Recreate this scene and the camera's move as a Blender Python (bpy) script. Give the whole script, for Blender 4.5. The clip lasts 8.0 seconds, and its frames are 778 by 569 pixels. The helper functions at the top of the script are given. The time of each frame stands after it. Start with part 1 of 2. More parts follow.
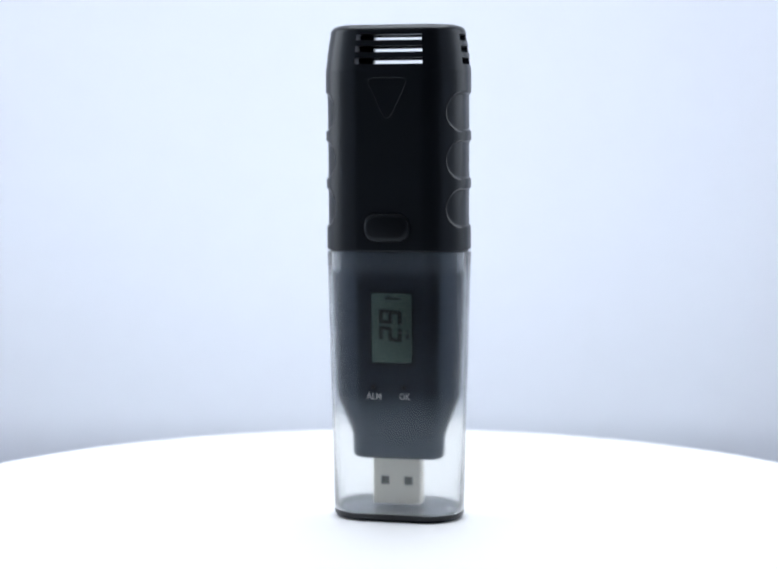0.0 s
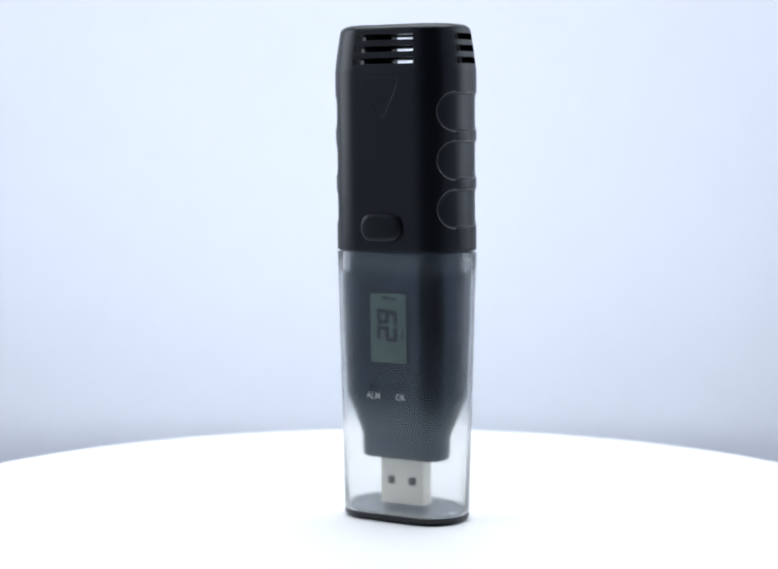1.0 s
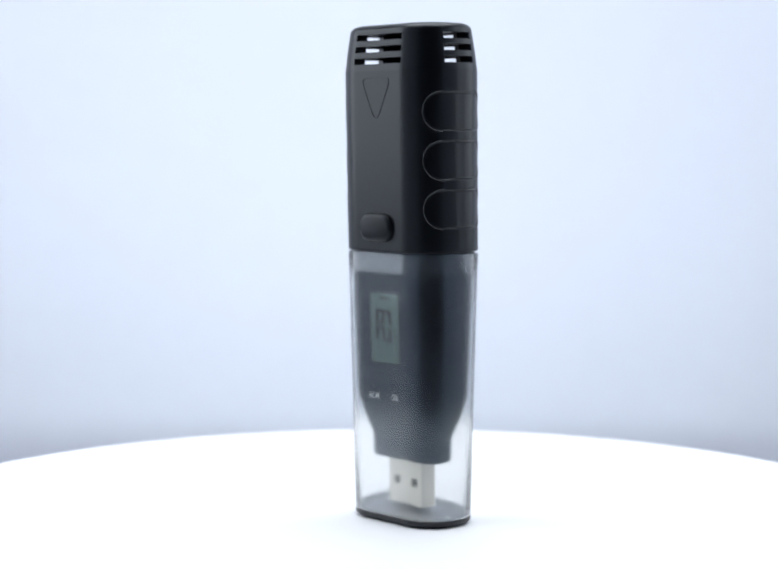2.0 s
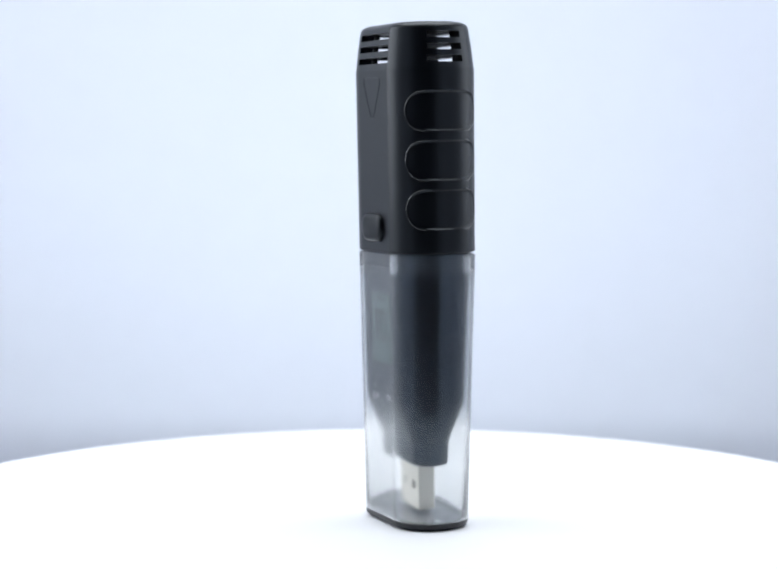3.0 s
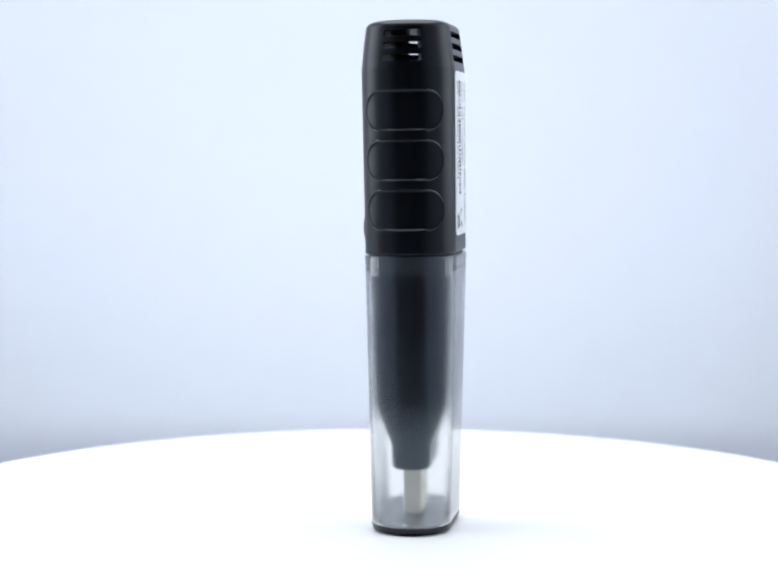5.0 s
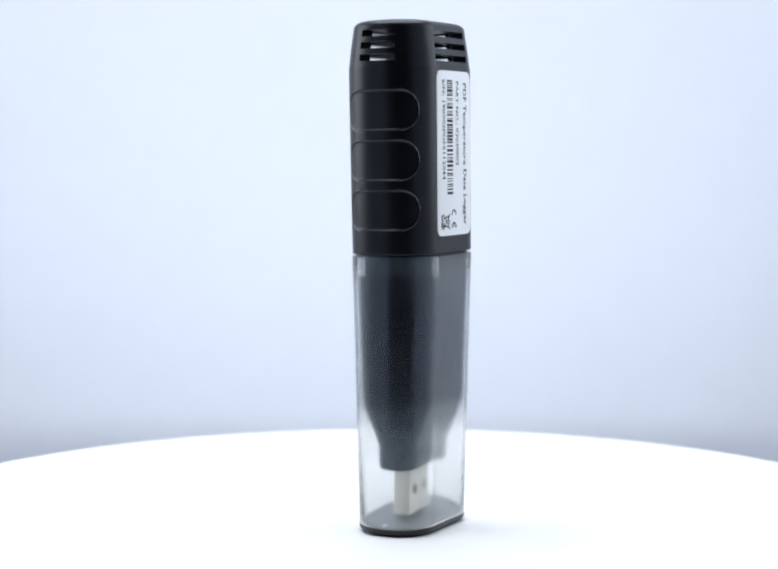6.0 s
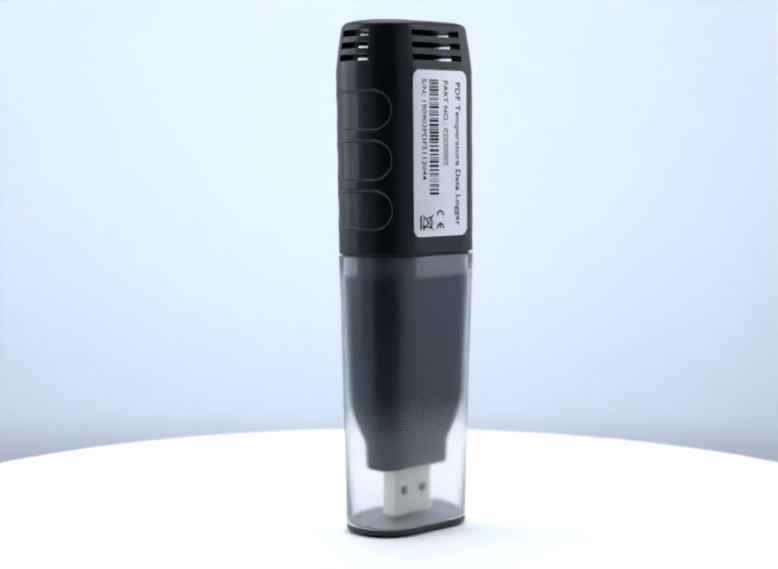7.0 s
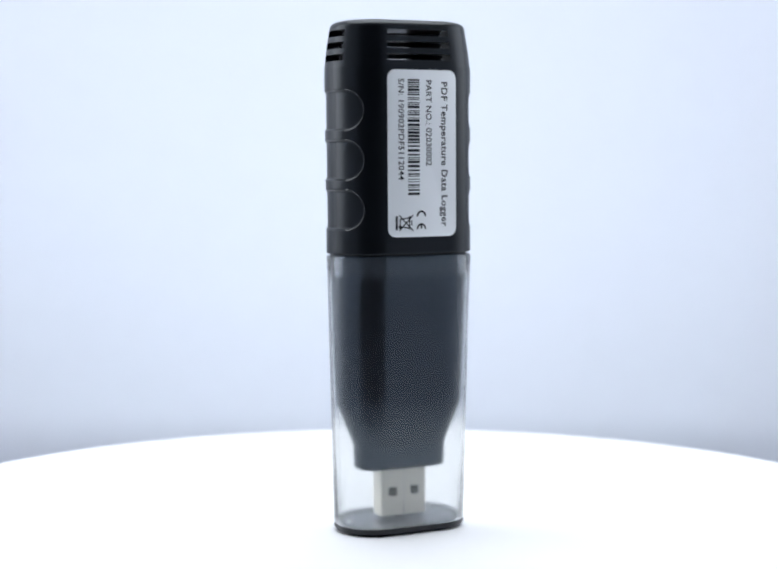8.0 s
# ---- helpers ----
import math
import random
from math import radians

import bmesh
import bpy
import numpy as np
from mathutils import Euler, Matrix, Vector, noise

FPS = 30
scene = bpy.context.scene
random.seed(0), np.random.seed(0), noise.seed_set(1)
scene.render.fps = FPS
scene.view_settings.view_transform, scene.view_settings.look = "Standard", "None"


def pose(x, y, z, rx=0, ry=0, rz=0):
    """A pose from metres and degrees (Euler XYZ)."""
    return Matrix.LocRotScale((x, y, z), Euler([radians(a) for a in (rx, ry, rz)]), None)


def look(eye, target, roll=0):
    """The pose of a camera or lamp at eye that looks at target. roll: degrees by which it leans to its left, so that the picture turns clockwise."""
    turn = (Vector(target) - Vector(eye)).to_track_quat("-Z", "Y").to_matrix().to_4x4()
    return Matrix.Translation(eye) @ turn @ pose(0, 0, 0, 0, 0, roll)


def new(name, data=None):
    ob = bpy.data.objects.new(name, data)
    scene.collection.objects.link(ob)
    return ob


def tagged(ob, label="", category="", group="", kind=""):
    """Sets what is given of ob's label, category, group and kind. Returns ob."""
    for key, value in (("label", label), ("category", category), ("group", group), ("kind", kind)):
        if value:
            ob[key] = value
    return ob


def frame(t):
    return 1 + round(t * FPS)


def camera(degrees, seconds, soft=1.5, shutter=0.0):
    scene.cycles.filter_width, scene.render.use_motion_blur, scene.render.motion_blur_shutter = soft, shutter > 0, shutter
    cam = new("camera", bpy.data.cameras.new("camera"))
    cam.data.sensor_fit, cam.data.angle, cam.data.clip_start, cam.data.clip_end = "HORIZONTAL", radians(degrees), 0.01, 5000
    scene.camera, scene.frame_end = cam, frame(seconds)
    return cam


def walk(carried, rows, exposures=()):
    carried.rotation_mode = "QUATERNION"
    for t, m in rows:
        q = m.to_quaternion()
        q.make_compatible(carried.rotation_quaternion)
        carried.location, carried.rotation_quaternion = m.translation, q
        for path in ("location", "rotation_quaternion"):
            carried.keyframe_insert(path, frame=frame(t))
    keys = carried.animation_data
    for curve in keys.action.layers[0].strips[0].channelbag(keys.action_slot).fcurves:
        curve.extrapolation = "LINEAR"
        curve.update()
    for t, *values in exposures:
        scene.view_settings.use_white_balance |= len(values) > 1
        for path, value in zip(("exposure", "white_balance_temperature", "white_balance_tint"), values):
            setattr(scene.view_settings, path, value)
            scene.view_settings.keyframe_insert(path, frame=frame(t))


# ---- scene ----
cam = camera(25.11, 8.0, soft=2.2)
cam.data.dof.use_dof, cam.data.dof.focus_distance, cam.data.dof.aperture_fstop = True, 0.414, 16.0
EYE = (0.0, -0.4255, 0.09314)
view = pose(*EYE, 90 - 4.655, 0, 0) @ pose(0, 0, 0, 0, 0, -0.055)
walk(cam, [(0.0, view), (8.0, view)])

# ---- world and light: a white photo tent with lamps, open to a dim studio ----
world = bpy.data.worlds.new("studio_air")
scene.world = world
world.use_nodes = True
world.node_tree.nodes["Background"].inputs["Color"].default_value = (0.5, 0.6, 0.8, 1)
world.node_tree.nodes["Background"].inputs["Strength"].default_value = 0.02
scene.view_settings.exposure = 0.0


def softbox(name, eye, target, sx, sy, watts, colour):
    data = bpy.data.lights.new(name, "AREA")
    data.shape, data.size, data.size_y, data.energy, data.color = "RECTANGLE", sx, sy, watts, colour
    ob = new(name, data)
    ob.matrix_world = look(eye, target)
    return ob


COOL = (0.900, 0.940, 1.0)
softbox("overhead_softbox", (0, 0.14, 0.64), (0, 0.16, 0), 0.60, 0.58, 5.65, COOL)
for sx, watts in ((-1, 1.60), (1, 0.95)):
    softbox("side_softbox", (sx * 0.46, 0.14, 0.27), (0, 0.26, 0.20), 0.36, 0.44, watts, COOL)
# Unseen strip lamp, added low behind the turntable to brighten the backdrop.
low_lamp = softbox("added_backdrop_lamp", (-0.01, 0.175, -0.029), (-0.01, 0.61, 0.0), 0.42, 0.012, 0.48, COOL)
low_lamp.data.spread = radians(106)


# ---- materials ----
def material(name):
    m = bpy.data.materials.new(name)
    m.use_nodes = True
    return m, m.node_tree.nodes, m.node_tree.links, m.node_tree.nodes["Principled BSDF"]


def plastic(name, colour, rough, spec=0.5, grain=0.0, grain_scale=2500.0, vary=0.15, coat=0.0):
    m, n, l, b = material(name)
    co = n.new("ShaderNodeTexCoord")
    big = n.new("ShaderNodeTexNoise")
    big.inputs["Scale"].default_value, big.inputs["Detail"].default_value = 60.0, 4.0
    l.new(co.outputs["Object"], big.inputs["Vector"])
    mix = n.new("ShaderNodeMixRGB")
    mix.inputs[1].default_value = (*[c * (1 - vary) for c in colour], 1)
    mix.inputs[2].default_value = (*[min(1, c * (1 + vary)) for c in colour], 1)
    l.new(big.outputs["Fac"], mix.inputs["Fac"])
    l.new(mix.outputs["Color"], b.inputs["Base Color"])
    ramp = n.new("ShaderNodeMapRange")
    ramp.inputs["To Min"].default_value, ramp.inputs["To Max"].default_value = rough * 0.93, rough * 1.07
    l.new(big.outputs["Fac"], ramp.inputs["Value"])
    l.new(ramp.outputs["Result"], b.inputs["Roughness"])
    b.inputs["Specular IOR Level"].default_value = spec
    b.inputs["Coat Weight"].default_value = coat
    if grain:
        fine = n.new("ShaderNodeTexNoise")
        fine.inputs["Scale"].default_value = grain_scale
        l.new(co.outputs["Object"], fine.inputs["Vector"])
        bump = n.new("ShaderNodeBump")
        bump.inputs["Strength"].default_value, bump.inputs["Distance"].default_value = grain, 0.00005
        l.new(fine.outputs["Fac"], bump.inputs["Height"])
        l.new(bump.outputs["Normal"], b.inputs["Normal"])
    return m


BLACK = plastic("matt_black_plastic", (0.0036, 0.0044, 0.0066), 0.32, 0.31, 0.12)
# The specular tints put the cool light's blue into the plastics' reflections.
BLACK.node_tree.nodes["Principled BSDF"].inputs["Specular Tint"].default_value = (0.86, 0.94, 1.0, 1)
BODY = plastic("satin_black_plastic", (0.0035, 0.0055, 0.0105), 0.34, 0.55)
BODY.node_tree.nodes["Principled BSDF"].inputs["Specular Tint"].default_value = (0.68, 0.81, 1.0, 1)
BODY.node_tree.nodes["Principled BSDF"].inputs["IOR"].default_value = 1.56
# Lighter and glossier than the housing, to paint the highlight along hollow edges.
EDGE_GLINT = plastic("black_edge_highlight", (0.020, 0.021, 0.024), 0.20, 0.75)
BUTTON = plastic("black_rubber", (0.0038, 0.0044, 0.0060), 0.36, 0.22, 0.1)
BUTTON.node_tree.nodes["Principled BSDF"].inputs["Specular Tint"].default_value = (0.84, 0.93, 1.0, 1)
PAPER = plastic("white_label_paper", (0.93, 0.96, 0.975), 0.42, 0.5, 0.05, vary=0.03)
INK = plastic("black_ink", (0.008, 0.008, 0.011), 0.6, 0.3)
PRINT = plastic("light_grey_print", (0.46, 0.46, 0.48), 0.6, 0.3)
LCD = plastic("grey_green_lcd", (0.085, 0.135, 0.122), 0.36, 0.9, vary=0.06)
LCD.node_tree.nodes["Principled BSDF"].inputs["Metallic"].default_value = 0.5
LCD_FRAME = plastic("dark_lcd_frame", (0.003, 0.0045, 0.008), 0.32, 0.35)
LCD_FRAME.node_tree.nodes["Principled BSDF"].inputs["Specular Tint"].default_value = (0.84, 0.91, 1.0, 1)
LCD_FRAME.node_tree.nodes["Principled BSDF"].inputs["IOR"].default_value = 1.56
SEGMENT = plastic("lcd_segment_black", (0.010, 0.014, 0.015), 0.4)
WINDOW = plastic("dull_brown_recess", (0.13, 0.125, 0.11), 0.6)
DARK = plastic("dark_recess", (0.02, 0.02, 0.019), 0.6)
RED = plastic("unlit_red_led", (0.016, 0.009, 0.011), 0.25)
GREEN = plastic("unlit_green_led", (0.008, 0.013, 0.013), 0.25)
WHITE = plastic("white_laminate", (0.88, 0.885, 0.89), 0.5, 0.3, 0.03, 900.0, vary=0.012)
CLOTH = plastic("pale_blue_white_tent_cloth", (0.588, 0.622, 0.690), 0.9, 0.1, 0.1, 400.0, vary=0.02)
DESK = plastic("white_desk_board", (0.74, 0.75, 0.77), 0.6, 0.3, vary=0.04)
STUDIO = plastic("dark_studio_paint", (0.045, 0.047, 0.052), 0.8, 0.2)

NICKEL, n_, l_, b_ = material("brushed_nickel")
b_.inputs["Base Color"].default_value = (0.92, 0.88, 0.79, 1)
b_.inputs["Metallic"].default_value, b_.inputs["Roughness"].default_value = 0.08, 0.55
t_ = n_.new("ShaderNodeTexNoise")
t_.inputs["Scale"].default_value = 900.0
u_ = n_.new("ShaderNodeBump")
u_.inputs["Strength"].default_value, u_.inputs["Distance"].default_value = 0.1, 0.00003
l_.new(t_.outputs["Fac"], u_.inputs["Height"])
l_.new(u_.outputs["Normal"], b_.inputs["Normal"])


def smoky(name, tint, rough, ior=1.49, haze=0.0, shine=(0.72, 0.82, 0.95)):
    """Smoke-tinted clear plastic that bends light, a little frosted; haze: the share of milky scatter."""
    m, n, l, b = material(name)
    co = n.new("ShaderNodeTexCoord")
    cloud = n.new("ShaderNodeTexNoise")
    cloud.inputs["Scale"].default_value, cloud.inputs["Detail"].default_value = 120.0, 5.0
    l.new(co.outputs["Object"], cloud.inputs["Vector"])
    rng = n.new("ShaderNodeMapRange")
    rng.inputs["To Min"].default_value, rng.inputs["To Max"].default_value = rough * 0.8, rough * 1.2
    l.new(cloud.outputs["Fac"], rng.inputs["Value"])
    l.new(rng.outputs["Result"], b.inputs["Roughness"])
    b.inputs["Base Color"].default_value = (*tint, 1)
    b.inputs["IOR"].default_value = ior
    # shine colours the reflections: the cool light's blue, darker on inner walls.
    b.inputs["Specular Tint"].default_value = (*shine, 1)
    b.inputs["Transmission Weight"].default_value = 1.0 - haze
    return m


SMOKE = smoky("smoky_clear_plastic", (0.835, 0.848, 0.848), 0.11)
SMOKE_INNER = smoky("smoky_frosted_inner_wall", (0.835, 0.848, 0.848), 0.18, shine=(0.62, 0.70, 0.80))
SMOKE_LEDGE = smoky("smoky_frosted_ledge", (0.80, 0.81, 0.82), 0.22, haze=0.03, shine=(0.62, 0.70, 0.80))
# Dark colour stands for total internal reflection in the clear cap's base.
DARK_REFLECTION = plastic("dark_inner_reflection", (0.008, 0.0095, 0.013), 0.33, 0.35)
SMOKE_FLOOR = smoky("smoky_floor", (0.66, 0.67, 0.69), 0.25, haze=0.12)

# ---- mesh helpers ----
MM = 0.001


def mesh_ob(name, verts, faces, mat, parent=None, label="", smooth=True):
    """One mesh object from vertices in millimetres."""
    me = bpy.data.meshes.new(name)
    me.from_pydata([(x * MM, y * MM, z * MM) for x, y, z in verts], [], faces)
    bm = bmesh.new()
    bm.from_mesh(me)
    bmesh.ops.remove_doubles(bm, verts=bm.verts, dist=1e-7)
    bmesh.ops.recalc_face_normals(bm, faces=bm.faces)
    for e in bm.edges:
        e.smooth = len(e.link_faces) < 2 or e.calc_face_angle(0) < radians(32)
    for f in bm.faces:
        f.smooth = smooth
    bm.to_mesh(me)
    bm.free()
    me.materials.append(mat)
    ob = new(name, me)
    if parent:
        ob.parent = parent
    return tagged(ob, label)


def bm_ob(name, bm, mat, parent=None, label=""):
    vs = [tuple(c / MM for c in v.co) for v in bm.verts]
    bm.verts.index_update()
    fs = [[v.index for v in f.verts] for f in bm.faces]
    bm.free()
    return mesh_ob(name, vs, fs, mat, parent, label)


def grid_faces(rows, cols, closed=True, skip=None):
    out = []
    for j in range(rows - 1):
        for i in range(cols if closed else cols - 1):
            if skip and skip(i, j):
                continue
            k = (i + 1) % cols
            out.append((j * cols + i, j * cols + k, (j + 1) * cols + k, (j + 1) * cols + i))
    return out


def section(s, w, d, r, w0=35.6, d0=21.9, r0=10.2):
    """Point and outward normal at the distance s along a rounded rectangle, from the middle of the +x side;
    s is counted on the nominal section, so that all heights share their columns."""
    hs, hf, la = (d0 - 2 * r0) / 2, (w0 - 2 * r0) / 2, r0 * math.pi / 2
    q = hs + la + hf
    s = (s + 2 * q) % (4 * q) - 2 * q
    sy, s1 = (1, s) if s >= 0 else (-1, -s)
    sx = 1
    if s1 > q:
        sx, s1 = -1, 2 * q - s1
    cx, cy = w / 2 - r, d / 2 - r
    if s1 < hs:
        p, nn = (w / 2, cy * s1 / hs), (1, 0)
    elif s1 < hs + la:
        a = (s1 - hs) / r0
        p, nn = (cx + r * math.cos(a), cy + r * math.sin(a)), (math.cos(a), math.sin(a))
    else:
        p, nn = (cx * (q - s1) / hf, d / 2), (0, 1)
    return (sx * p[0], sy * p[1]), (sx * nn[0], sy * nn[1])


QUARTER = (21.9 - 20.4) / 2 + 10.2 * math.pi / 2 + (35.6 - 20.4) / 2


def columns(step, extra=()):
    """Evenly spread distances round the section, with the given ones among them."""
    full = 4 * QUARTER
    vals = [i * full / round(full / step) - 2 * QUARTER for i in range(round(full / step))]
    keep = [v for v in vals if all(abs(v - e) > step * 0.45 for e in extra)]
    return sorted(keep + list(extra))


def lerp(rows, z):
    """Values at the height z from rows (z, value, value, ...)."""
    rows = sorted(rows)
    if z <= rows[0][0]:
        return rows[0][1:]
    for a, b in zip(rows, rows[1:]):
        if z <= b[0]:
            k = (z - a[0]) / (b[0] - a[0])
            return tuple(p + (q - p) * k for p, q in zip(a[1:], b[1:]))
    return rows[-1][1:]


def smooth01(x):
    x = min(1, max(0, x))
    return x * x * (3 - 2 * x)


LEAN = math.tan(radians(0.85))


def lean(p):
    """The handle sits a little bent forward on the lower body: it turns about the seam."""
    return (p[0], p[1] - (p[2] - 66.5) * LEAN, p[2] + p[1] * LEAN)


def ring_loft(name, rows, mat, parent, label="", step=0.6, leaning=False, cap_top=True, cap_bottom=True):
    """A closed body from rows (z, w, d, r) of rounded sections."""
    cs = columns(step)
    vs = []
    for z, w, d, r in rows:
        for s in cs:
            (x, y), _ = section(s, w, d, r)
            vs.append(lean((x, y, z)) if leaning else (x, y, z))
    fs = grid_faces(len(rows), len(cs))
    if cap_bottom:
        fs.append(tuple(range(len(cs))))
    if cap_top:
        fs.append(tuple((len(rows) - 1) * len(cs) + i for i in range(len(cs))))
    return mesh_ob(name, vs, fs, mat, parent, label)


def tube(points, radius, closed=True, sides=6):
    """Vertices and faces of a thin tube along points with normals: [(p, n), ...]."""
    vs, fs = [], []
    m = len(points)
    for i, (p, nn) in enumerate(points):
        a = Vector(points[(i - 1) % m][0] if closed or i else p)
        b = Vector(points[(i + 1) % m][0] if closed or i < m - 1 else p)
        t = (b - a).normalized()
        nv = Vector(nn).normalized()
        side = t.cross(nv)
        for k in range(sides):
            an = 2 * math.pi * k / sides
            q = Vector(p) + radius * (math.cos(an) * nv + math.sin(an) * side)
            vs.append(tuple(q))
    for i in range(m if closed else m - 1):
        for k in range(sides):
            i2, k2 = (i + 1) % m, (k + 1) % sides
            fs.append((i * sides + k, i2 * sides + k, i2 * sides + k2, i * sides + k2))
    return vs, fs


def rounded(w, h, r, n=6):
    """Outline of a rounded rectangle about 0, anticlockwise."""
    out = []
    for cx, cy, a0 in ((w / 2 - r, h / 2 - r, 0), (-w / 2 + r, h / 2 - r, 90), (-w / 2 + r, -h / 2 + r, 180), (w / 2 - r, -h / 2 + r, 270)):
        for k in range(n + 1):
            a = radians(a0 + 90 * k / n)
            out.append((cx + r * math.cos(a), cy + r * math.sin(a)))
    return out


def slab(outline, depths, place):
    """A solid from one outline at several (offset, inset scale) levels; place(x, y, offset) gives the point."""
    vs, fs, m = [], [], len(outline)
    for off, k in depths:
        w = max(abs(x) for x, y in outline)
        h = max(abs(y) for x, y in outline)
        for x, y in outline:
            vs.append(place(x * (w - k) / w, y * (h - k) / h, off))
    for j in range(len(depths) - 1):
        for i in range(m):
            i2 = (i + 1) % m
            fs.append((j * m + i, j * m + i2, (j + 1) * m + i2, (j + 1) * m + i))
    fs.append(tuple(range(m)))
    fs.append(tuple((len(depths) - 1) * m + i for i in range(m)))
    return vs, fs


# ---- the setting ----
def box(bm, x0, y0, z0, x1, y1, z1, bevel=0.0):
    r = bmesh.ops.create_cube(bm, size=1.0)
    for v in r["verts"]:
        v.co = ((x0 + x1) / 2 + v.co.x * (x1 - x0), (y0 + y1) / 2 + v.co.y * (y1 - y0), (z0 + z1) / 2 + v.co.z * (z1 - z0))
    if bevel:
        edges = {e for v in r["verts"] for e in v.link_edges}
        bmesh.ops.bevel(bm, geom=list(edges), offset=bevel, segments=3, affect="EDGES")


def plain_box(name, dims, mat, label, bevel=0.0):
    bm = bmesh.new()
    box(bm, *dims, bevel)
    return tagged(bm_ob(name, bm, mat, label=label), kind="structure")


DESK_Z = -0.044
# Unseen desk; its back edge is set to shade the foot of the backdrop.
plain_box("shading_desk_top", (-0.30, -0.30, DESK_Z - 0.03, 0.30, 0.295, DESK_Z), DESK, "unseen white desk top under the turntable, its back edge shading the backdrop", 0.003)
for dims, nm in (((-2, -2.6, -0.80, 2, 1.6, -0.75), "floor"), ((-2, -2.6, 1.75, 2, 1.6, 1.80), "ceiling"),
                 ((-2.05, -2.6, -0.75, -2, 1.6, 1.75), "wall_west"), ((2, -2.6, -0.75, 2.05, 1.6, 1.75), "wall_east"),
                 ((-2, -2.65, -0.75, 2, -2.6, 1.75), "wall_south"), ((-2, 1.6, -0.75, 2, 1.65, 1.75), "wall_north")):
    plain_box(nm, dims, STUDIO, "dim grey studio " + nm.split("_")[0])
for x in (-0.29, 0.25):
    for y in (-0.29, 0.24):
        plain_box("trim", (x, y, -0.75, x + 0.04, y + 0.04, DESK_Z - 0.03), DESK, "white desk leg")


def backdrop():
    """A white cloth sweep: it hangs round the back and the sides, from above down behind the desk."""
    plan = []
    for i in range(49):
        a = radians(-57 + 294 * i / 48)
        c, s = math.cos(a), math.sin(a)
        k = 1 / (abs(c) ** 3.2 + abs(s) ** 3.2) ** (1 / 3.2)
        plan.append((0.56 * c * k, 0.05 + 0.56 * s * k, c * k, s * k))
    prof = [(0, -0.70 + 1.44 * k / 24) for k in range(25)]
    vs = []
    for thick in (0, 0.003):
        for inset, z in prof:
            for x, y, nx, ny in plan:
                d = inset - thick
                vs.append(((x - nx * d) * 1000, (y - ny * d) * 1000, (DESK_Z + z - thick * 0.3) * 1000))
    m, rws = len(plan), len(prof)
    fs = grid_faces(rws, m, False)
    off = m * rws
    fs += [tuple(off + i for i in f[::-1]) for f in fs]
    for j in range(rws - 1):
        for i in (0, m - 1):
            fs.append((j * m + i, (j + 1) * m + i, off + (j + 1) * m + i, off + j * m + i))
    for i in range(m - 1):
        for j in (0, rws - 1):
            fs.append((j * m + i, j * m + i + 1, off + j * m + i + 1, off + j * m + i))
    ob = mesh_ob("backdrop", vs, fs, CLOTH)
    return tagged(ob, "plain pale bluish white cloth backdrop curved round the turntable", "backdrop", kind="structure")


backdrop()


def turntable():
    thing = tagged(new("turntable"), "round white motorised display turntable with a smooth plain top", "turntable")
    thing.location = (0, 0, DESK_Z)
    top = -DESK_Z * 1000
    R = 139.1

    def lathe(name, prof, mat, label):
        n = 160
        vs = [(r * math.cos(2 * math.pi * i / n), r * math.sin(2 * math.pi * i / n), z) for r, z in prof for i in range(n)]
        fs = grid_faces(len(prof), n) + [tuple(range(n)), tuple((len(prof) - 1) * n + i for i in range(n))]
        return mesh_ob(name, vs, fs, mat, thing, label)

    lathe("plate", [(R - 2, top - 9), (R - 0.6, top - 8.4), (R, top - 7), (R, top - 2), (R - 0.6, top - 0.6), (R - 2, top), (R - 6, top), (60, top)], WHITE, "white laminated plate")
    lathe("base", [(118, 0), (120, 2), (120, 31), (116, 34.8)], DESK, "white plastic base")
    return thing


TABLE = turntable()

# ---- the data logger ----
LOGGER = tagged(new("data_logger"), "black plastic temperature logger in a smoky clear cap on the turntable", "data logger")

HANDLE_ROWS = [(66.9, 35.45, 21.75, 10.2), (67.05, 35.6, 21.9, 10.2), (69, 35.6, 21.9, 10.2), (110.4, 35.7, 22.3, 10.2), (111.2, 35.5, 22.1, 10.2),
               (115, 34.7, 21.3, 9.9), (119.6, 33.2, 20.15, 9.4), (120.1, 33.0, 19.95, 9.3), (120.5, 32.6, 19.55, 9.1),
               (120.85, 31.9, 18.85, 8.8), (121.1, 31.1, 18.05, 8.4), (121.3, 30.1, 17.05, 7.9), (121.45, 28.9, 15.85, 7.3), (121.55, 27.4, 14.35, 6.6), (121.6, 25.6, 12.55, 5.8)]
GRIPS = (100.5, 88.9, 77.3)
GRIP_S, GRIP_Z, GRIP_R = 10.25, 4.75, 4.7
SLOTS = ((111.98, 113.43), (114.83, 116.28), (117.65, 119.1))
SLOT_F, SLOT_S = 8.45, 4.7


def grip_distance(s, z):
    """How far inside the nearest grip the place lies (negative: outside)."""
    best = -99
    for c in (0, 2 * QUARTER):
        ds = abs((s - c + 2 * QUARTER) % (4 * QUARTER) - 2 * QUARTER)
        for zc in GRIPS:
            qx, qz = ds - (GRIP_S - GRIP_R), abs(z - zc) - (GRIP_Z - GRIP_R)
            d = math.hypot(max(qx, 0), max(qz, 0)) + min(max(qx, qz), 0) - GRIP_R
            best = max(best, -d)
    return best


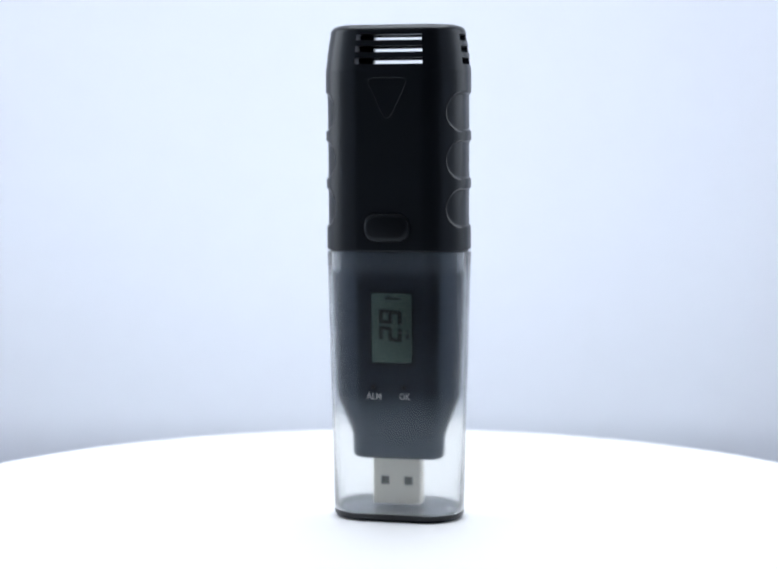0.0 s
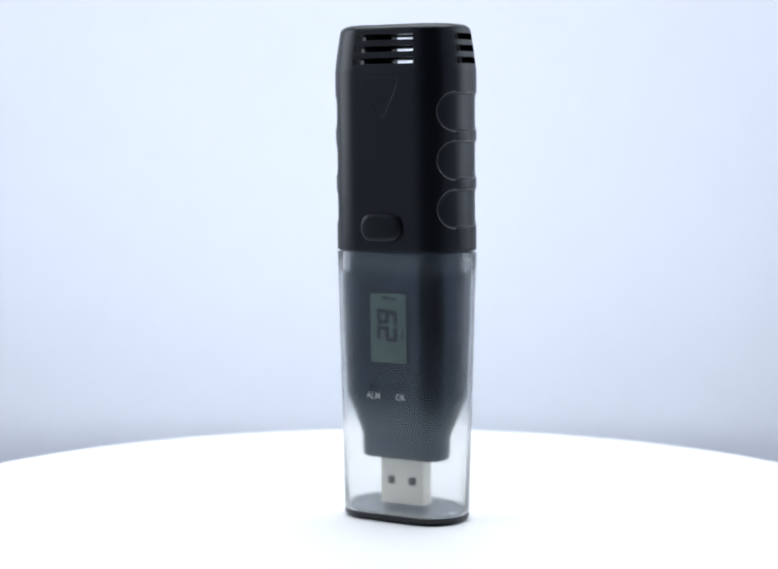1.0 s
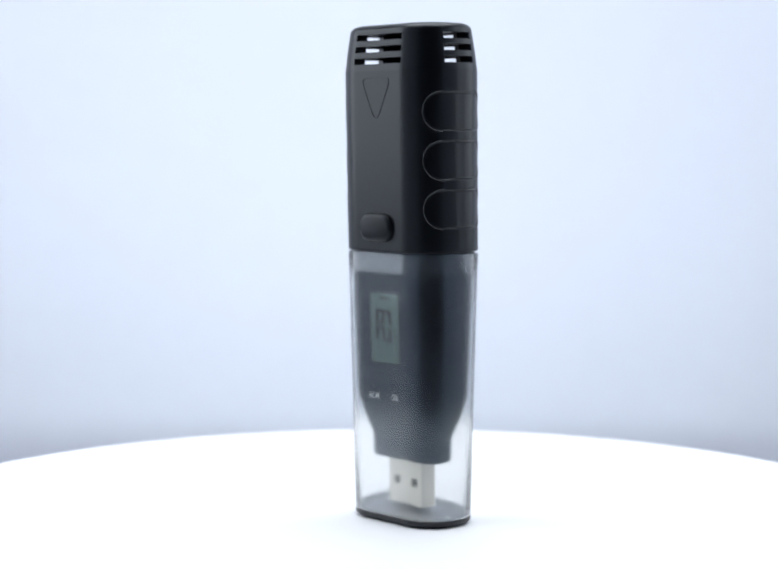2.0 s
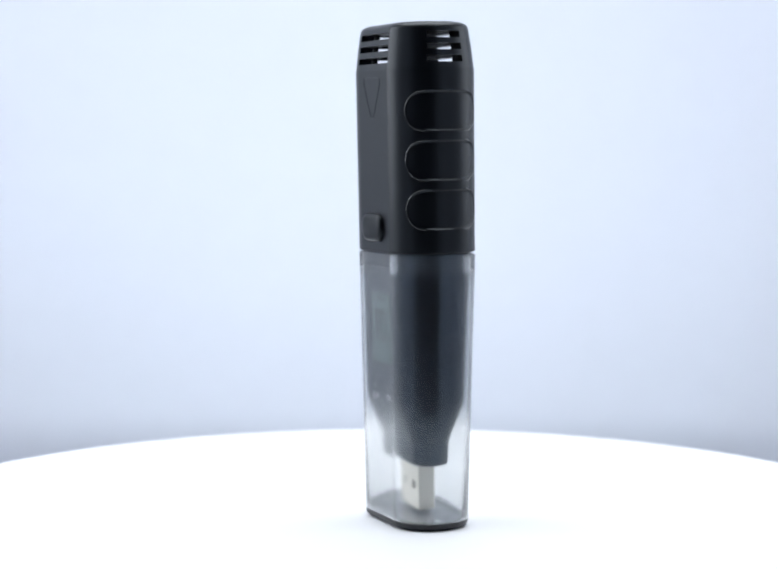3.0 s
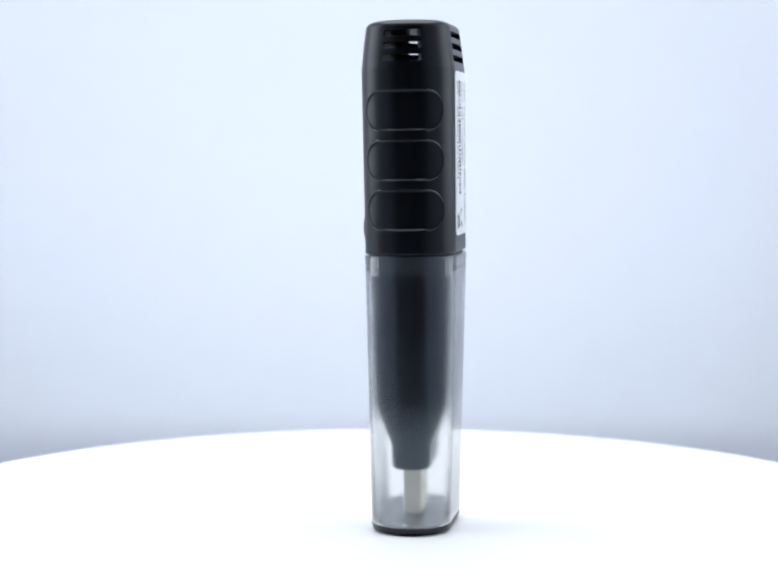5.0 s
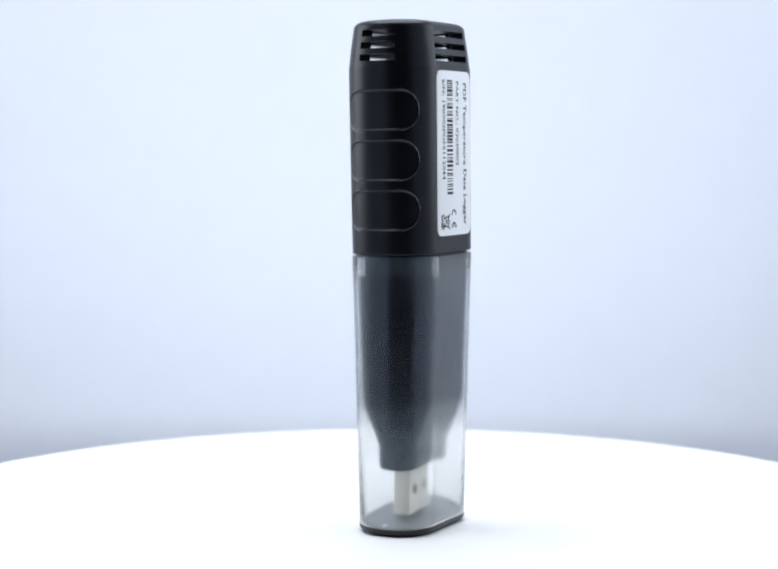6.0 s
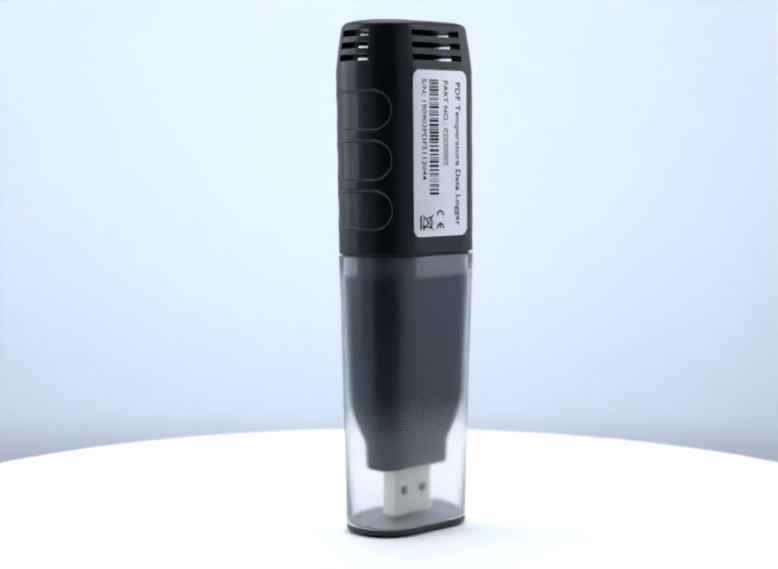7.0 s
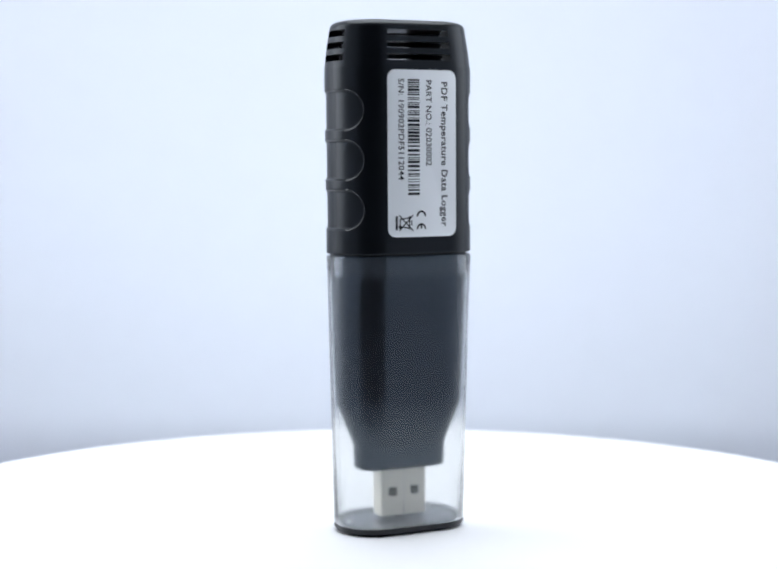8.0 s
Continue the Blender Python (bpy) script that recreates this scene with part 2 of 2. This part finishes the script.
def grip_depth(s, z):
    """The hollow's depth at a place: deepest in the middle of the round side, a low step at its ends."""
    ds = abs((s + QUARTER) % (2 * QUARTER) - QUARTER)
    return (0.56 - 0.48 * min(1, ds / GRIP_S) ** 1.5) * smooth01((grip_distance(s, z) + 0.05) / 0.6)


def handle_point(s, z, off=0.0):
    w, d, r = lerp(HANDLE_ROWS, z)
    (x, y), (nx, ny) = section(s, w, d, r)
    return lean((x + nx * off, y + ny * off, z)), (nx, ny, 0)


def handle():
    slot_edges = []
    for c, hw in ((0, SLOT_S), (QUARTER, SLOT_F), (-QUARTER, SLOT_F), (2 * QUARTER, SLOT_S)):
        for e in (-hw, -hw + 0.55, hw - 0.55, hw):
            v = (c + e + 2 * QUARTER) % (4 * QUARTER) - 2 * QUARTER
            slot_edges.append(v)
    cs = columns(0.24, slot_edges)
    zs = {66.9, 67.05, 67.4, 68, 69, 110.4, 110.8, 111.2, 119.6, 120.1, 120.5, 120.85, 121.1, 121.3, 121.45, 121.55, 121.6}
    zs |= {69 + 0.22 * k for k in range(1, 190) if 69 + 0.22 * k < 110.2}
    for a, b in SLOTS:
        zs |= {a, b}
    zs = sorted(zs)

    def in_slot(s):
        for c, hw in ((0, SLOT_S), (QUARTER, SLOT_F), (-QUARTER, SLOT_F), (2 * QUARTER, SLOT_S)):
            ds = abs((s - c + 2 * QUARTER) % (4 * QUARTER) - 2 * QUARTER)
            if ds < hw + 1e-6:
                return hw - ds
        return -1

    low = {round(a, 4) for a, b in SLOTS}
    high = {round(b, 4) for a, b in SLOTS}

    def z_at(s, z):
        e = in_slot(s)
        if e >= 0 and e < 1e-3:
            return z + 0.4 if round(z, 4) in low else z - 0.4 if round(z, 4) in high else z
        if e >= 0 and (abs(s) < SLOT_S or abs(s) > 2 * QUARTER - SLOT_S):
            return z - 0.02 if round(z, 4) in low else z + 0.08 if round(z, 4) in high else z
        return z

    vs = []
    for z in zs:
        for s in cs:
            off = -grip_depth(s, z)
            p, _ = handle_point(s, z_at(s, z), off)
            vs.append(p)
    n = len(cs)

    def open_face(i, z0, z1):
        a, b = in_slot(cs[i]), in_slot(cs[(i + 1) % n])
        return a >= -0.5 and b >= -0.5 and (a > 1e-3 or b > 1e-3) and any(z0 > lo - 1e-6 and z1 < hi + 1e-6 for lo, hi in SLOTS)

    fs = grid_faces(len(zs), n, True, lambda i, j: open_face(i, zs[j], zs[j + 1]))
    fs.append(tuple(range(n)))
    fs.append(tuple((len(zs) - 1) * n + i for i in range(n)))
    # the hollow behind the vents
    zi = sorted({111.0, 119.5} | {v for ab in SLOTS for v in ab})
    off0 = len(vs)
    for z in zi:
        for s in cs:
            p, _ = handle_point(s, z_at(s, z), -3.2)
            vs.append(p)
    fs += [tuple(off0 + k for k in f) for f in grid_faces(len(zi), n, True, lambda i, j: open_face(i, zi[j], zi[j + 1]))]
    fs.append(tuple(off0 + i for i in range(n)))
    fs.append(tuple(off0 + (len(zi) - 1) * n + i for i in range(n)))
    for lo, hi in SLOTS:
        jo, ji = (zs.index(lo), zs.index(hi)), (zi.index(lo), zi.index(hi))
        for i in range(n):
            if not open_face(i, lo, hi):
                continue
            k = (i + 1) % n
            for o, q in zip(jo, ji):
                fs.append((o * n + i, o * n + k, off0 + q * n + k, off0 + q * n + i))
            for e in (i, k):
                if in_slot(cs[e]) < 1e-3:
                    fs.append((jo[0] * n + e, jo[1] * n + e, off0 + ji[1] * n + e, off0 + ji[0] * n + e))
    return mesh_ob("handle", vs, fs, BLACK, LOGGER, "matt black plastic upper housing with vent slots")


HANDLE = handle()


def finger_grip(side, zc):
    """A shallow oval finger hollow, with a thin lighter tube added as its edge highlight."""
    pts = []
    for s, z in rounded(2 * GRIP_S, 2 * GRIP_Z, GRIP_R, 9):
        pts.append(handle_point(side + s, zc + z, -0.05))
    vs, fs = tube(pts, 0.12)
    mesh_ob("grip_highlight", vs, fs, EDGE_GLINT, HANDLE, "thin added line that carries the highlight along a finger hollow's edge")
    # the hollow itself
    m, n = 92, 44
    vs, inside = [], []
    for j in range(n):
        for i in range(m):
            s, z = (i / (m - 1) * 2 - 1) * GRIP_S, (j / (n - 1) * 2 - 1) * GRIP_Z
            d = grip_distance(side + s, zc + z)
            inside.append(d > 0.02)
            vs.append(handle_point(side + s, zc + z, -grip_depth(side + s, zc + z) + 0.012)[0])
    fs = [f for f in grid_faces(n, m, False) if all(inside[k] for k in f)]
    used = sorted({k for f in fs for k in f})
    index = {k: i for i, k in enumerate(used)}
    mesh_ob("finger_grip", [vs[k] for k in used], [tuple(index[k] for k in f) for f in fs], BLACK, HANDLE, "oval finger hollow")


for side_s in (0, 2 * QUARTER):
    for zc in GRIPS:
        finger_grip(side_s, zc)


def front(x, z, off):
    """A place on the handle's front, off millimetres before it."""
    return lean((x, -lerp(HANDLE_ROWS, z)[1] / 2 - off, z))


def back(x, z, off):
    return lean((-x, lerp(HANDLE_ROWS, z)[1] / 2 + off, z))


def button():
    vs, fs = slab(rounded(11.2, 6.8, 2.9), [(-0.3, 0), (0.4, 0), (0.8, 0.16), (1.05, 0.5), (1.18, 1.1)], lambda x, y, o: front(x - 0.5, 72.7 + y, o))
    mesh_ob("button", vs, fs, BUTTON, HANDLE, "black oblong push button")


button()


def arrow_mark():
    """A rounded triangle that points down, drawn by a fine raised line."""
    corners = [(-5.6, 108.7), (5.0, 108.7), (-0.45, 97.4)]
    pts = []
    for i, c in enumerate(corners):
        a, b = Vector(corners[i - 1]), Vector(corners[(i + 1) % 3])
        c = Vector(c)
        cut = (2.2, 2.2, 3.6)[i]
        p, q = c + (a - c).normalized() * cut, c + (b - c).normalized() * cut
        for k in range(7):
            t = k / 6
            v = p * (1 - t) ** 2 + c * 2 * t * (1 - t) + q * t * t
            pts.append((front(v.x, v.y, 0.0), (0, -1, 0)))
    vs, fs = tube(pts, 0.1)
    mesh_ob("arrow_mark", vs, fs, BLACK, HANDLE, "thin triangle outline moulded in the front")


arrow_mark()

# seam ring between the handle and the cap
ring_loft("seam_ring", [(66.0, 33.0, 19.4, 9.2), (67.2, 33.0, 19.4, 9.2)], DARK, LOGGER, "recessed dark seam")

# lower body inside the cap
LOWER_ROWS = [(14.75, 21.7, 8.3, 3.7), (15.0, 22.5, 9.1, 4.1), (15.6, 22.9, 9.5, 4.3), (20.2, 23.1, 9.7, 4.4), (20.6, 23.2, 9.8, 4.5), (21.0, 23.6, 10.2, 4.7),
              (29.4, 30.0, 16.3, 7.6), (30.2, 30.6, 16.8, 7.8), (31, 30.8, 17.0, 7.9), (32, 30.9, 17.1, 7.9), (58, 32.95, 18.8, 8.7), (66.6, 33.9, 20.2, 9.3)]
WELL, WELL_DEEP = (37.6, 58.2), 0.05


def lower_body():
    """The housing under the cap, with a shallow well for the display in its front."""
    edge = 6.7
    cs = columns(0.5, (-QUARTER - edge, -QUARTER + edge))
    n = len(cs)
    zs = sorted({r[0] for r in LOWER_ROWS} | set(WELL) | {19, 17.5, 23, 25, 27, 40, 45, 50, 55})
    vs = []
    for z in zs:
        w, d, r = lerp(LOWER_ROWS, z)
        vs += [(*section(s, w, d, r)[0], z) for s in cs]
    a, b = cs.index(-QUARTER - edge), cs.index(-QUARTER + edge)
    j0, j1 = zs.index(WELL[0]), zs.index(WELL[1])
    fs = grid_faces(len(zs), n, True, lambda i, j: a <= i < b and j0 <= j < j1)
    fs += [tuple(range(n)), tuple((len(zs) - 1) * n + i for i in range(n))]
    rim = [(j0, i) for i in range(a, b)] + [(j, b) for j in range(j0, j1)] + [(j1, i) for i in range(b, a, -1)] + [(j, a) for j in range(j1, j0, -1)]
    base = len(vs)
    for j, i in rim:
        x, y, z = vs[j * n + i]
        vs.append((x, y + WELL_DEEP, z))
    for k, (j, i) in enumerate(rim):
        k2 = (k + 1) % len(rim)
        fs.append((j * n + i, rim[k2][0] * n + rim[k2][1], base + k2, base + k))
    fs.append(tuple(base + k for k in range(len(rim))))
    return mesh_ob("lower_body", vs, fs, BODY, LOGGER, "satin black lower housing tapering to the plug")


LOWER = lower_body()


def lower_front(x, z, off):
    return (x, -lerp([(32, 17.1), (58, 18.8)], z)[0] / 2 - off, z)


def in_well(x, z, off):
    return lower_front(x, z, off - WELL_DEEP)


def display():
    cx, zc = 0.25, 48.0
    vs, fs = slab(rounded(11.2, 18.2, 0.5, 3), [(-0.4, 0), (0.02, 0), (0.05, 0.1)], lambda x, y, o: in_well(cx + x, zc + y, o))
    lcd = mesh_ob("display", vs, fs, LCD_FRAME, LOGGER, "small grey-green LCD showing 29")
    vs, fs = slab(rounded(10.0, 17.0, 0.3, 3), [(0.0, 0), (0.075, 0), (0.08, 0.02)], lambda x, y, o: in_well(cx + x, zc + y, o))
    mesh_ob("lcd_glass", vs, fs, LCD, lcd, "grey-green display glass")

    def bars(name, rects, label="", slant=0.0):
        vs, fs = [], []
        for x0, x1, z0, z1 in rects:
            v, f = slab([(x1, z1), (x0, z1), (x0, z0), (x1, z0)], [(0.08, 0), (0.12, 0)], lambda x, y, o: in_well(cx + x, zc + y - slant * (x + 0.5), o))
            fs += [tuple(k + len(vs) for k in g) for g in f]
            vs += v
        mesh_ob(name, vs, fs, SEGMENT, lcd, label)

    def digit(segments, z0):
        """A seven-segment figure lying on its side, its top to -x."""
        h, w, t = 5.7, 3.6, 0.98
        x0 = -3.2
        place = {"a": (x0, x0 + t, z0 + 0.2, z0 + w - 0.2), "d": (x0 + h - t, x0 + h, z0 + 0.2, z0 + w - 0.2),
                 "g": (x0 + h / 2 - t / 2, x0 + h / 2 + t / 2, z0 + 0.2, z0 + w - 0.2),
                 "b": (x0 + 0.25, x0 + h / 2 - 0.1, z0 + w - t, z0 + w), "c": (x0 + h / 2 + 0.1, x0 + h - 0.25, z0 + w - t, z0 + w),
                 "f": (x0 + 0.25, x0 + h / 2 - 0.1, z0, z0 + t), "e": (x0 + h / 2 + 0.1, x0 + h - 0.25, z0, z0 + t)}
        bars("digit", [place[c] for c in segments], slant=0.09)

    digit("abged", -3.2)
    digit("abcdfg", 0.9)
    bars("unit_mark", [(-1.6, 2.2, 7.0, 7.5), (-1.4, -0.2, 7.6, 7.9)])
    bars("status_mark", [(3.6, 4.3, -2.6, -1.5), (3.7, 4.2, -1.0, -0.4)])


display()


def words(name, text, size, mat, parent, place, stretch=1.0, bold=0.0, label="", spacing=1.0):
    """Raised lettering in the built-in font; place(x, y, off) sets the letters on the surface, in millimetres."""
    cu = bpy.data.curves.new(name, "FONT")
    cu.body, cu.size, cu.align_x, cu.offset = text, size, "LEFT", bold
    cu.resolution_u, cu.space_character = 3, spacing
    tmp = new(name, cu)
    bpy.context.view_layer.update()
    me = bpy.data.meshes.new_from_object(tmp.evaluated_get(bpy.context.evaluated_depsgraph_get()))
    bpy.data.objects.remove(tmp)
    wide = max(v.co.x for v in me.vertices)
    k = stretch / wide
    vs = [place(v.co.x * k, v.co.y, 0) for v in me.vertices]
    fs = [tuple(p.vertices) for p in me.polygons]
    bpy.data.meshes.remove(me)
    return mesh_ob(name, vs, fs, mat, parent, label, smooth=False)


words("lettering", "ALM", 2.3, PRINT, LOWER, lambda x, y, o: lower_front(-6.2 + x, 30.35 + y, 0.05), 3.8, 0.05, "small light grey letters ALM")
words("lettering", "OK", 2.3, PRINT, LOWER, lambda x, y, o: lower_front(2.0 + x, 30.35 + y, 0.05), 2.8, 0.05, "small light grey letters OK")
for x, mat, lab in ((-4.5, RED, "small unlit red indicator"), (3.2, GREEN, "small unlit green indicator")):
    vs, fs = slab(rounded(1.1, 1.1, 0.54), [(-0.3, 0), (0.02, 0), (0.1, 0.2)], lambda u, v, o: lower_front(x + u, 33.4 + v, o))
    mesh_ob("indicator_led", vs, fs, mat, LOWER, lab)


# ---- the label on the back: its text runs downwards ----
def label_sticker():
    vs, fs = slab(rounded(18.1, 38.9, 2.0), [(-0.15, 0), (0.10, 0), (0.13, 0.04)], lambda x, y, o: back(0.45 + x, 90.3 + y, o))
    lab = mesh_ob("label", vs, fs, PAPER, LOGGER, "white paper label with black print and barcode")

    def place(x0, z0):
        # letters run down (-z), their tops to the right as one looks at the back
        return lambda x, y, o: back(x0 + y, z0 - x, 0.16)

    words("title_text", "PDF Temperature Data Logger", 2.3, INK, lab, place(5.6, 107.15), 34.0, 0.038, "line of black print", 1.07)
    words("part_text", "PART NO.: 02030002", 2.1, INK, lab, place(1.5, 107.45), 20.0, 0.022, "line of black print", 1.04)
    words("serial_text", "S/N: 190902PDF5112044", 2.1, INK, lab, place(-5.8, 107.75), 23.6, 0.022, "line of black print", 1.04)
    rng = random.Random(7)
    z, vs, fs = 107.55, [], []
    while z > 80.15:
        t = rng.choice((0.2, 0.2, 0.38, 0.38, 0.6))
        for a in ((-3.35, z), (-0.25, z), (-0.25, z - t), (-3.35, z - t)):
            vs.append(back(a[0], a[1], 0.16))
        fs.append(tuple(range(len(vs) - 4, len(vs))))
        z -= t + rng.choice((0.2, 0.2, 0.38, 0.5))
    mesh_ob("barcode", vs, fs, INK, lab, "black barcode stripes", smooth=False)

    def strokes(name, lines, width, label):
        vs, fs = [], []
        for pts in lines:
            for (ax, ay), (bx, by) in zip(pts, pts[1:]):
                d = Vector((bx - ax, by - ay))
                nn = Vector((-d.y, d.x)).normalized() * width / 2
                e = d.normalized() * width * 0.2
                for q in ((ax - e.x + nn.x, ay - e.y + nn.y), (bx + e.x + nn.x, by + e.y + nn.y), (bx + e.x - nn.x, by + e.y - nn.y), (ax - e.x - nn.x, ay - e.y - nn.y)):
                    vs.append(back(q[0], q[1], 0.16))
                fs.append(tuple(range(len(vs) - 4, len(vs))))
        mesh_ob(name, vs, fs, INK, lab, label, smooth=False)

    def arc(cx, cz, r, a0, a1):
        return [(cx + r * math.cos(radians(a0 + (a1 - a0) * k / 10)), cz + r * math.sin(radians(a0 + (a1 - a0) * k / 10))) for k in range(11)]

    # the conformity mark, turned to read downwards
    strokes("conformity_mark", [arc(0.15, 75.75, 1.05, 0, 180), arc(0.15, 72.75, 1.05, 0, 180), [(0.15, 72.85), (0.15, 73.75)]], 0.42, "black conformity mark")
    x, z = -4.0, 74.15
    bin_lines = [[(x + 1.0, z + 1.2), (x - 1.5, z + 0.85), (x - 1.5, z - 0.85), (x + 1.0, z - 1.2), (x + 1.0, z + 1.2)], [(x + 1.0, z + 1.5), (x + 1.0, z - 1.5)],
                 [(x + 1.55, z + 0.5), (x + 1.55, z - 0.5)], [(x + 1.9, z + 1.8), (x - 1.7, z - 1.8)], [(x + 1.9, z - 1.8), (x - 1.7, z + 1.8)], arc(x - 1.5, z - 0.9, 0.3, 0, 360)]
    strokes("waste_bin_mark", bin_lines, 0.3, "black crossed-out waste bin mark")
    strokes("waste_bin_bar", [[(x - 2.4, z + 1.5), (x - 2.4, z - 1.5)]], 0.6, "")


label_sticker()


# ---- the plug ----
def usb_plug():
    xs, zs = [-6, -4.05, -1.85, 1.85, 4.05, 6], [2.8, 7.6, 9.85, 15.2]
    bm = bmesh.new()

    def quad(*ps):
        bm.faces.new([bm.verts.new([c * MM for c in p]) for p in ps])

    cuts = [-5.6] + xs[1:-1] + [5.6]
    for sgn in (-1, 1):
        y, yi = sgn * 2.25, sgn * 1.75
        for i in range(5):
            for j in range(3):
                a, b, c, d = cuts[i], cuts[i + 1], zs[j], zs[j + 1]
                if j == 1 and i in (1, 3):
                    for (p, q), (r, s) in (((a, c), (b, c)), ((b, c), (b, d)), ((b, d), (a, d)), ((a, d), (a, c))):
                        quad((p, y, q), (r, y, s), (r, yi, s), (p, yi, q))
                else:
                    quad((a, y, c), (b, y, c), (b, y, d), (a, y, d))
    for sx in (-1, 1):
        for j in range(3):
            lo, hi = zs[j], zs[j + 1]
            quad((sx * 6, -1.85, lo), (sx * 6, 1.85, lo), (sx * 6, 1.85, hi), (sx * 6, -1.85, hi))
            for sgn in (-1, 1):
                mid = (sx * 5.883, sgn * 2.133)
                quad((sx * 6, sgn * 1.85, lo), (*mid, lo), (*mid, hi), (sx * 6, sgn * 1.85, hi))
                quad((*mid, lo), (sx * 5.6, sgn * 2.25, lo), (sx * 5.6, sgn * 2.25, hi), (*mid, hi))
    # the rim of the open mouth
    for a, b, c, d in ((-5.6, 5.6, -2.25, -1.9), (-5.6, 5.6, 1.9, 2.25), (-6, -5.65, -1.85, 1.85), (5.65, 6, -1.85, 1.85)):
        quad((a, c, 2.8), (b, c, 2.8), (b, d, 2.8), (a, d, 2.8))
    bmesh.ops.remove_doubles(bm, verts=bm.verts, dist=1e-6)
    plug = bm_ob("usb_plug", bm, NICKEL, LOGGER, "dull nickel USB plug with square windows")
    for p in plug.data.polygons:
        p.use_smooth = False
    for sgn in (-1, 1):
        for x in (-2.95, 2.95):
            bm = bmesh.new()
            y0, y1 = sorted((sgn * 1.0 * MM, sgn * 1.75 * MM))
            box(bm, (x - 1.2) * MM, y0, 7.45 * MM, (x + 1.2) * MM, y1, 10.0 * MM)
            bm_ob("contact_window", bm, WINDOW, plug, "dark square window")
    bm = bmesh.new()
    box(bm, -5.5 * MM, -0.2 * MM, 3.3 * MM, 5.5 * MM, 1.7 * MM, 14 * MM)
    bm_ob("tongue", bm, PAPER, plug, "white plastic contact tongue")
    # folded joint on the back
    bm = bmesh.new()
    box(bm, -0.05 * MM, 2.24 * MM, 2.9 * MM, 0.05 * MM, 2.262 * MM, 15 * MM)
    for z in (4.3, 6.2, 11.6, 13.6):
        box(bm, -0.35 * MM, 2.24 * MM, (z - 0.12) * MM, 0.35 * MM, 2.266 * MM, (z + 0.12) * MM)
    bm_ob("seam", bm, PRINT, plug, "fine folded seam")


usb_plug()
bpy.data.objects["usb_plug"].location.x = -0.1 * MM


# ---- the cap ----
def protective_cap():
    outer = [(1.95, 32.5, 19.1, 9.0), (30, 33.8, 20.5, 9.6), (60, 35.3, 21.9, 10.2), (66.0, 35.7, 22.2, 10.3), (66.3, 35.4, 21.9, 10.2)]
    inner = [(66.3, 34.4, 20.8, 9.65), (63.3, 34.4, 20.8, 9.65), (62.7, 34.2, 20.6, 9.55), (60, 34.05, 20.4, 9.5), (30, 32.65, 19.1, 9.0), (2.4, 31.4, 17.8, 8.45), (1.95, 31.1, 17.5, 8.3)]
    rows = outer + inner
    cs = columns(0.4)
    vs = [(*section(s, w, d, r)[0], z) for z, w, d, r in rows for s in cs]
    n = len(cs)
    fs = grid_faces(len(rows), n) + [((len(rows) - 1) * n + i, (len(rows) - 1) * n + (i + 1) % n, (i + 1) % n, i) for i in range(n)]
    cap = mesh_ob("protective_cap", vs, fs, SMOKE, LOGGER, "smoky clear plastic protective cap")
    cap.visible_shadow = False
    cap.data.materials.append(SMOKE_INNER)
    cap.data.materials.append(SMOKE_LEDGE)
    cap.data.materials.append(SMOKE_FLOOR)
    for p in cap.data.polygons:
        if p.normal.x * p.center.x + p.normal.y * p.center.y < 0:
            p.material_index = 2 if 62.6 < p.center.z / MM < 63.4 else 1
        if p.normal.z < -0.9 and p.center.z < 3 * MM:
            p.material_index = 3
    # The rim is coloured dark, as reflections inside the clear plastic make it look.
    rows = [(0.0, 30.2, 16.8, 8.0), (0.25, 31.3, 17.9, 8.5), (0.8, 32.2, 18.8, 8.9), (1.3, 32.5, 19.1, 9.0), (1.92, 32.5, 19.1, 9.0), (1.92, 30.0, 16.6, 7.8), (0.0, 29.6, 16.2, 7.6)]
    vs = [(*section(s, w, d, r)[0], z) for z, w, d, r in rows for s in cs]
    fs = grid_faces(len(rows), n) + [((len(rows) - 1) * n + i, (len(rows) - 1) * n + (i + 1) % n, (i + 1) % n, i) for i in range(n)]
    mesh_ob("cap_rim", vs, fs, DARK_REFLECTION, cap, "glossy bottom rim of the clear cap, coloured dark for reflections inside it")
    ring_loft("cap_floor", [(0.9, 29.8, 16.4, 7.7), (1.85, 29.9, 16.5, 7.75)], SMOKE_FLOOR, cap, "smoky clear floor of the cap")
    bm = bmesh.new()
    bmesh.ops.create_cone(bm, cap_ends=True, segments=24, radius1=0.0011, radius2=0.0009, depth=0.0001, matrix=pose(0, 0, 0.0019))
    bm_ob("moulding_mark", bm, WINDOW, cap, "small round moulding mark")


protective_cap()


# ---- what moves ----
def motions():
    """The turntable turns clockwise; the logger stands a little off its axis and goes round with it."""
    rows, plate = [], []
    for k in range(17):
        t = k * 0.5
        turn = -13.06 - 17.465 * t + 0.0065 * t * t
        c, s = math.cos(radians(turn)), math.sin(radians(turn))
        ox, oy = 0.95 * MM, 6.95 * MM
        rows.append((t, pose(c * ox - s * oy, s * ox + c * oy, 0.00004, 0, 0, turn)))
        plate.append((t, pose(0, 0, DESK_Z, 0, 0, turn)))
    walk(LOGGER, rows)
    walk(TABLE, plate)


motions()
